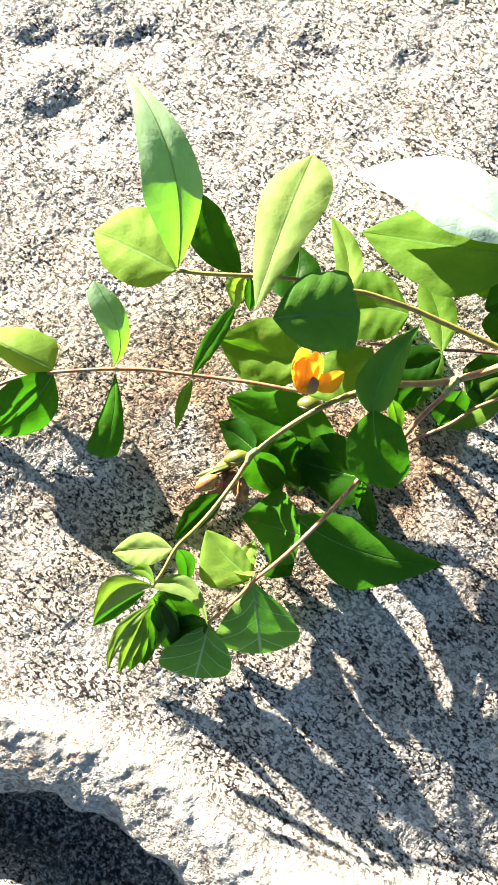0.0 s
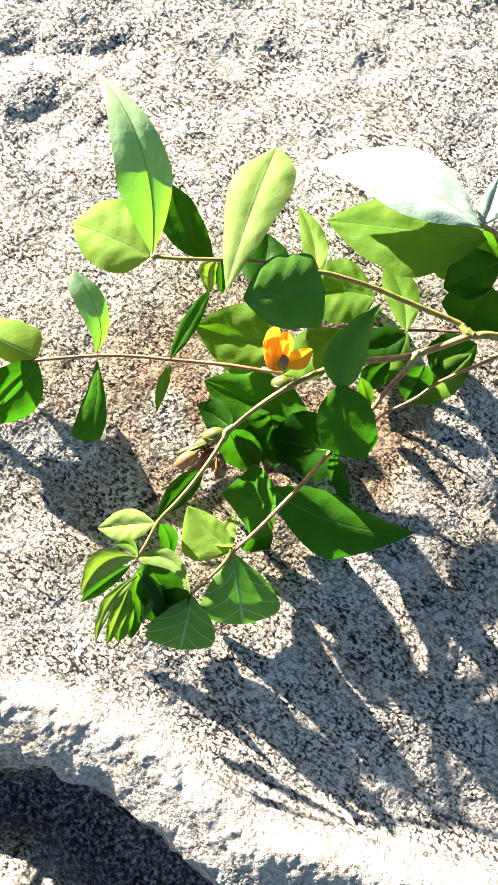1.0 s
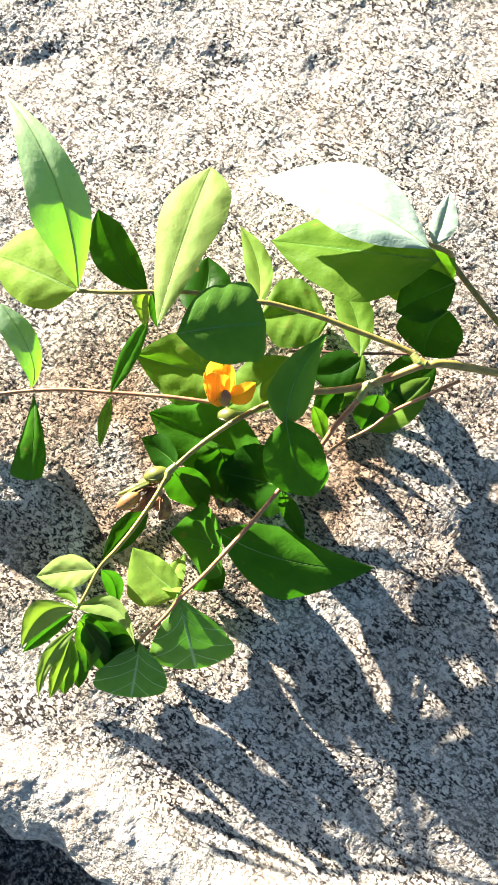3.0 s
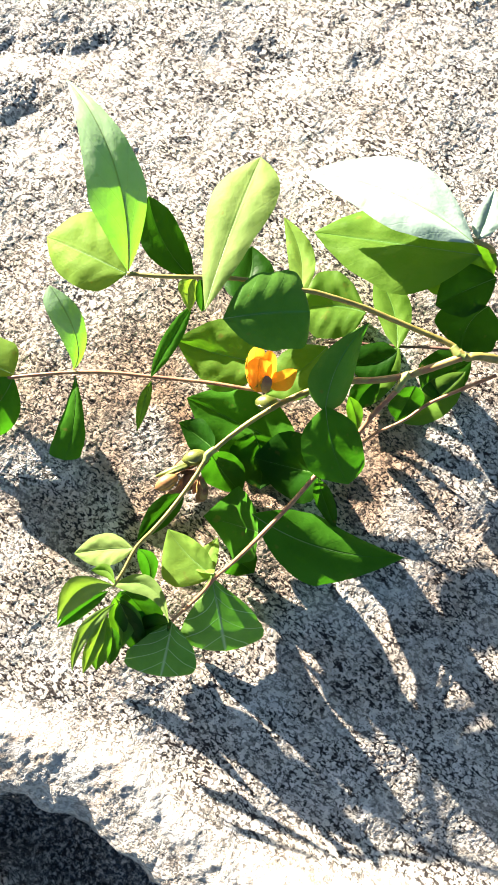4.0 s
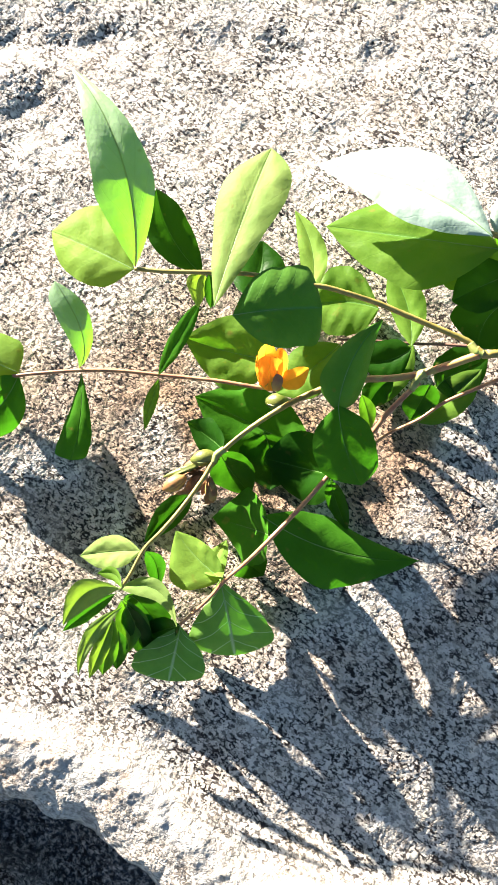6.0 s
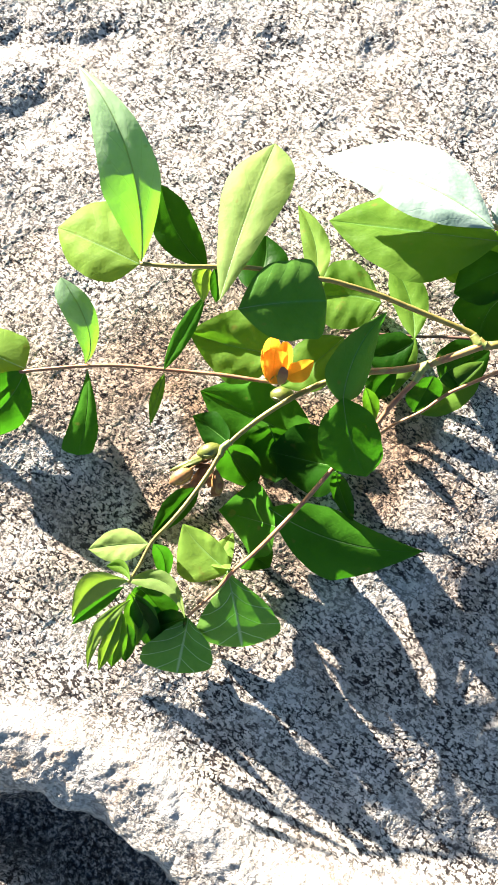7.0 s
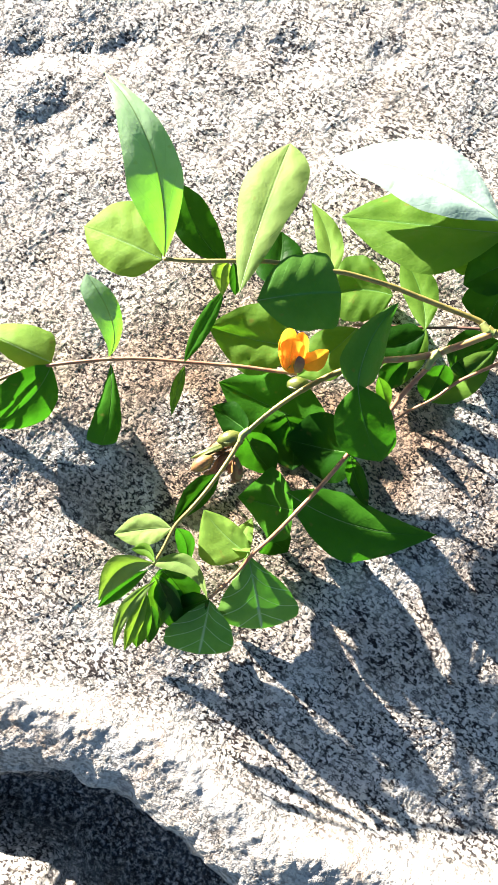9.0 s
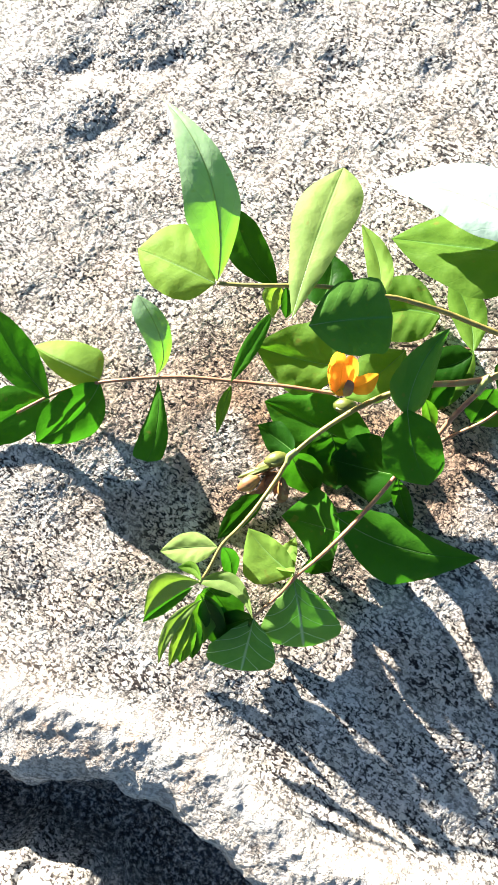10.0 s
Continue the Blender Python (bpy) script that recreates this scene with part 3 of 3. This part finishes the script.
stem([(110, 27, 22), (94, 29, 16), (81, 31, 12), (69, 32, 10), (51, 34, 8), (39, 35, 6)], 0.7, 0.6, STEM_DARK)
stem([(83, 18, 48), (81, 19, 48), (79, 22, 48)], 1.9, 1.5, STEM_GREEN)
stem([(65, 13, 42), (63, 12, 41), (60, 7, 40)], 1.8, 1.4, STEM_GREEN)
stem([(-8, -13, 29), (-11, -15, 29), (-12, -18, 29)], 1.5, 1.2, STEM_GREEN)
stem([(140, 14, 22), (102, 57, 36), (97, 60, 44), (91, 61, 48), (87, 62, 49)], 1.2, 1.0, STEM_OLIVE)
leaf((-37, 47, 57), (-35, 63, 78), (-53, 102, 80), (-47, 66, 79), (-27, 64, 79), TWOTONE, 1.5, 1.6, wave=0.03)
leaf((-38, 47, 55), (-53, 55, 54), (-68, 63, 50), (-50, 40, 55), (-57, 76, 50), LIGHT_LIT, 2.6, 2.6)
leaf((-15, 49, 44), (-27.5, 65.5, 47), (-31, 78, 51), (-35, 63, 49), (-20, 68, 48), GREEN_SHADE, 2.4, 2)
leaf((-14, 46, 53), (-17, 45, 45.5), (-17, 38, 40), (-21, 46, 44), (-13, 44, 48), LIGHT_LIT, 2.4, 2)
leaf((-10, 32, 60), (3, 73, 56), (10, 91, 54), (-10, 71, 54), (16, 75, 58), PALE, 1.4, 2.8)
leaf((-12, 45, 56), (-11.5, 40, 50.5), (-12, 36, 46), (-14, 40, 50), (-9, 40, 52), GREEN_SHADE, 2.4, 2)
leaf((0, 43, 40), (6, 55, 32.5), (7, 67, 32), (-4, 55, 34), (16, 55, 34), GREEN_SHADE, 2.8, 2.3)
leaf((-4, 30, 57), (19, 33, 55), (27, 34, 52), (24, 21, 50), (19, 48, 56), BLUISH, 3.2, 5, wave=0.01)
leaf((85, 57, 57), (60, 76, 54), (27, 91, 43), (59, 62, 57), (61, 95, 50), WAXY_GLARE, 2, 1.6, wave=0.02)
leaf((92, 57, 46), (64, 65, 38), (32, 74, 29), (60, 45, 41), (71, 85, 35), LIME_LIT, 2, 1.6, crinkle=0.026)
leaf((99, 50, 42), (88.5, 47, 35), (78, 42, 34), (92, 38, 33), (85, 56, 40), GREEN_SHADE, 2.4, 2, crinkle=0.022)
leaf((98, 41, 36), (92, 33.5, 26), (90, 26, 26), (80, 39, 28), (104, 28, 28), GREEN_SHADE, 2.8, 2.3)
leaf((91, 62, 44), (95, 58, 39), (100, 52, 36), (91, 56, 38), (99, 60, 42), LIME_LIT, 2.4, 2)
leaf((85, 53, 30), (81.5, 53, 26.5), (76, 54, 26), (82, 49, 26), (81, 57, 28), LIME_LIT, 2.2, 1.8)
leaf((90, 62, 48), (92, 68, 51), (94, 78, 56), (88, 70, 50), (96, 66, 54), WAXY_GLARE, 2.2, 1.8)
leaf((67, 29, 17), (66.5, 48.5, 13), (60, 64, 12), (59, 48, 13), (74, 49, 15), LIME_LIT, 2.2, 1.8, crinkle=0.022)
leaf((71, 33, 5), (60.5, 18.5, 4), (49, 5, 5), (54, 22, 4), (67, 15, 6), LIME_LIT, 2.4, 2, crinkle=0.022)
leaf((25, 45, 33), (26.5, 62.5, 30), (20, 81, 28), (21, 63, 30), (32, 62, 32), LIGHT_LIT, 2.2, 1.8, wave=0.12, crinkle=0.022)
leaf((56, 47, 9), (40.5, 51.5, 5.5), (27, 49, 7), (41, 36, 9), (40, 67, 7), LIME_LIT, 2.9, 2.5, crinkle=0.022)
leaf((68, 29, 13), (58.5, 25, 9.5), (47, 25, 8), (60, 17, 10), (57, 33, 12), GREEN_SHADE, 2.8, 2.3)
leaf((60, 17, 14), (53.5, 11, 7), (51, 6, 5), (48, 13, 8), (59, 9, 8), GREEN_SHADE, 2.4, 2)
leaf((37, 28, 26), (23, 16.5, 23.5), (12, 9, 25), (16, 24, 23), (30, 9, 27), LIME_LIT, 2.8, 2.3, crinkle=0.022)
leaf((14, 24, 15), (-4, 28, 11.5), (-25, 34, 15), (-6, 12, 11), (-2, 44, 17), LIME_LIT, 1.9, 1.5, wave=0.07, crinkle=0.022)
leaf((33, -1, 42), (35, 10, 46), (49, 31, 48), (25, 8, 44), (46, 14, 40), BLUISH, 2.6, 1.5, wave=0.015)
leaf((33, 1, 44), (36, -13, 38), (43, -27, 30), (24, -13, 36), (48, -14, 36), LEAFY, 2.4, 4)
leaf((33, -23, 30), (24, -19.5, 9.5), (7, -15, 10), (25, -34, 8), (23, -5, 16), GREEN_SHADE, 2.6, 2.1)
leaf((31, -25, 33), (36, -34, 15.5), (41, -45, 8), (32, -34, 16), (40, -34, 16), GREEN_SHADE, 2.4, 2)
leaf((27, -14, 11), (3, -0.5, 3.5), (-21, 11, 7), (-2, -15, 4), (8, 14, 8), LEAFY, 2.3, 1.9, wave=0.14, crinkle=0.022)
leaf((-9, -13, 22), (-15, -6.5, 11), (-24, 0, 10), (-18, -12, 8), (-12, -1, 16), GREEN_SHADE, 2.4, 2, wave=0.12)
leaf((-10, -14, 26), (-5.5, -21, 12.5), (2, -30, 8), (-12, -26, 10), (1, -16, 18), GREEN_SHADE, 2.4, 2)
leaf((7, -5, 14), (10.5, -14.5, 4), (10, -28, 4), (-3, -13, 6), (24, -16, 6), GREEN_SHADE, 2.8, 2.3)
leaf((-21, -28, 18), (-31.5, -38, 7), (-42, -49, 4), (-37, -36, 8), (-26, -40, 8), GREEN_SHADE, 2.2, 1.8)
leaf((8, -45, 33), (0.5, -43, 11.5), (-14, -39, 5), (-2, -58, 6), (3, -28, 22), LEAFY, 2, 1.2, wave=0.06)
leaf((-2, -57, 9), (1, -58.5, 2), (7, -63, 3), (-7, -62, 3), (9, -55, 4), GREEN_SHADE, 2.8, 2.3)
leaf((6, -38, 30), (34, -52, 16), (70, -57, 7), (40, -70, 11), (30, -38, 11), LEAFY, 2, 1.15)
leaf((-9, -63, 16), (-20, -54, 14), (-28, -44, 13), (-28, -65, 15), (-15, -50, 14), LIGHT_LIT, 2.6, 1.6)
leaf((-9, -61, 23), (-13, -56.5, 10), (-8, -48, 8), (-18, -56, 10), (-8, -57, 12), LIGHT_LIT, 2.4, 2)
leaf((-10, -62, 22), (-6, -87, 9), (-5, -95, 2), (-23, -90, 4), (11, -88, 5), GLAUC, 1.35, 7)
leaf((-26, -81, 13), (-30, -97, 5), (-32, -105, 2), (-47, -100, 3), (-17, -100, 3), GLAUC, 1.35, 6)
leaf((-26, -80, 16), (-35.5, -84.5, 6), (-46, -88, 4), (-37, -91, 4), (-34, -78, 10), GREEN_SHADE, 2.4, 2)
leaf((-40, -51, 24), (-52, -51.5, 21), (-64, -53, 20), (-51, -58, 23), (-53, -45, 21), PALE, 2.2, 1.8, crinkle=0.022)
leaf((-38, -51, 25), (-35.5, -57.5, 14.5), (-36, -68, 8), (-39, -60, 14), (-32, -55, 16), LEAFY, 2.2, 1.8)
leaf((-46, -64, 31), (-61.5, -67, 21.5), (-71, -80, 17), (-61, -73, 20), (-62, -61, 27), PALE, 2, 1.6)
leaf((-49, -65, 21), (-38, -64.5, 21.5), (-26, -79, 26), (-40, -68, 23), (-36, -61, 22), PALE, 2, 1.6)
leaf((-46, -64, 29), (-50.5, -59, 25.5), (-56, -59, 25), (-50, -62, 26), (-51, -56, 26), LIME_LIT, 2.4, 2)
leaf((-46, -71, 28), (-57, -80.5, 23), (-65, -99, 16), (-63, -84, 22), (-51, -77, 26), PALE, 2, 1.6, wave=0.1)
leaf((-52, -75, 22), (-55, -90, 13), (-57, -100, 10), (-60, -91, 14), (-50, -89, 14), LIME_LIT, 2.8, 2.3, wave=0.14)
leaf((-48, -70, 20), (-46.5, -81.5, 9), (-48, -93, 6), (-52, -83, 10), (-41, -80, 10), LIME_LIT, 2.2, 1.8)
leaf((-45, -67, 24), (-39, -77, 8.5), (-34, -86, 5), (-47, -80, 8), (-31, -74, 12), GREEN_SHADE, 2.2, 1.8)
leaf((-47, -69, 22), (-42.5, -77.5, 12.5), (-38, -85, 8), (-45, -79, 12), (-40, -76, 14), LIME_LIT, 1.8, 1.4)
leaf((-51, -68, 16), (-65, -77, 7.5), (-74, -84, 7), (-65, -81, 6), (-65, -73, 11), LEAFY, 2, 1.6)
leaf((-50, -82, 16), (-52, -92, 5.5), (-53, -100, 3), (-56, -92, 6), (-48, -92, 6), GREEN_SHADE, 2.4, 2)
leaf((-46, -78, 12), (-38, -85.5, 3), (-32, -92, 3), (-44, -90, 3), (-32, -81, 5), GREEN_SHADE, 2.4, 2)
leaf((75, 11, 22), (89, 20.5, 9), (100, 25, 11), (94, 12, 9), (84, 29, 12), GREEN_SHADE, 2.8, 2.3)
leaf((96, 20, 14), (79.5, 6.5, 11.5), (66, 0, 12), (82, -1, 14), (77, 14, 12), LIME_LIT, 2.8, 2.3)
leaf((70, 11, 30), (69.5, 5.5, 16), (67, 0, 12), (63, 7, 18), (76, 4, 16), GREEN_SHADE, 2.6, 2.1)
leaf((47, 10, 14), (50.5, 3.5, 7.5), (52, -3, 5), (47, 3, 8), (54, 4, 8), LIME_LIT, 2.2, 1.8)
leaf((-68, 22, 12), (-64, 38, 34), (-71, 50, 36), (-72, 37, 31), (-59, 37, 31), TWOTONE, 1.3, 3)
leaf((-67, 20, 12), (-70, -9, 8), (-73, -15, 4), (-79, -10, 5), (-64, -9, 8), LEAFY, 1.25, 8)
leaf((-35, 18, 16), (-25, 33.5, 22.5), (-17, 44, 30), (-29, 34, 22), (-21, 33, 24), LEAFY, 2.6, 2.1)
leaf((-35, 17, 14), (-39, 8.5, 8.5), (-42, -3, 6), (-42, 8, 8), (-36, 9, 10), LIME_LIT, 2.2, 1.8)
leaf((-92, 20, 14), (-101, 24, 18), (-124, 37, 8), (-107, 20, 7), (-101, 38, 9), LIGHT_LIT, 2.6, 2.1)
leaf((-92, 19, 14), (-105, 4, 7.5), (-122, -6, 7), (-112, 10, 17), (-98, -2, 2), LEAFY, 2.8, 2.3)
leaf((-114, 12, 14), (-129, 32, 19.5), (-136, 50, 28), (-137, 26, 18), (-121, 38, 24), LEAFY, 2.2, 1.8)
leaf((-115, 12, 11), (-134, 7, 3.5), (-154, -7, 2), (-138, 18, 9), (-130, -4, 2), LEAFY, 2.4, 2)
bud((-11, -15, 27), (-21, -17, 26), 7.0, mat=BUD)
bud((-23, -23, 24), (-32, -28, 22), 6.6, mat=BUD_PINK)
bud((-17, -18, 24), (-32, -23, 21), 3.2, mat=BUD)
bud((-14, -24, 24), (-13, -33, 20), 5.4, mat=BUD_PINK)
bud((-16, -21, 22), (-22, -29, 17), 7.0, mat=BUD_BROWN)
bud((-15, -17, 21), (-25, -19, 17), 5.5, mat=BUD_BROWN)
bud((-15, -24, 23), (-17, -30, 20), 3.0, mat=BUD_PINK)
bud((8, 7, 19), (18, 6, 18), 8.0, mat=BUD)
flower((9, 9, 35), (10, 21, 43), (23, 15, 42))
leaf((-50, -76, 25), (-56, -89, 19), (-61, -100, 15), (-59, -88, 20), (-53, -90, 19), LIGHT_LIT, 2.2, 1.8, wave=0.14)
leaf((-46, -72, 20), (-43.5, -85, 7), (-41, -96, 2), (-49, -85, 8), (-38, -85, 8), GREEN_SHADE, 2.4, 2)
dry_petal((-15, -23, 24), (-11, -30, 20), 5, 40)
dry_petal((-14, -23, 24), (-15, -34, 19), 4.5, -30)
dry_petal((-17, -22, 23), (-25, -26, 18), 5, 60)
dry_petal((-15, -20, 23), (-12, -14, 22), 4, 0)
dry_petal((-20, -22, 22), (-28, -30, 17), 4, -50)
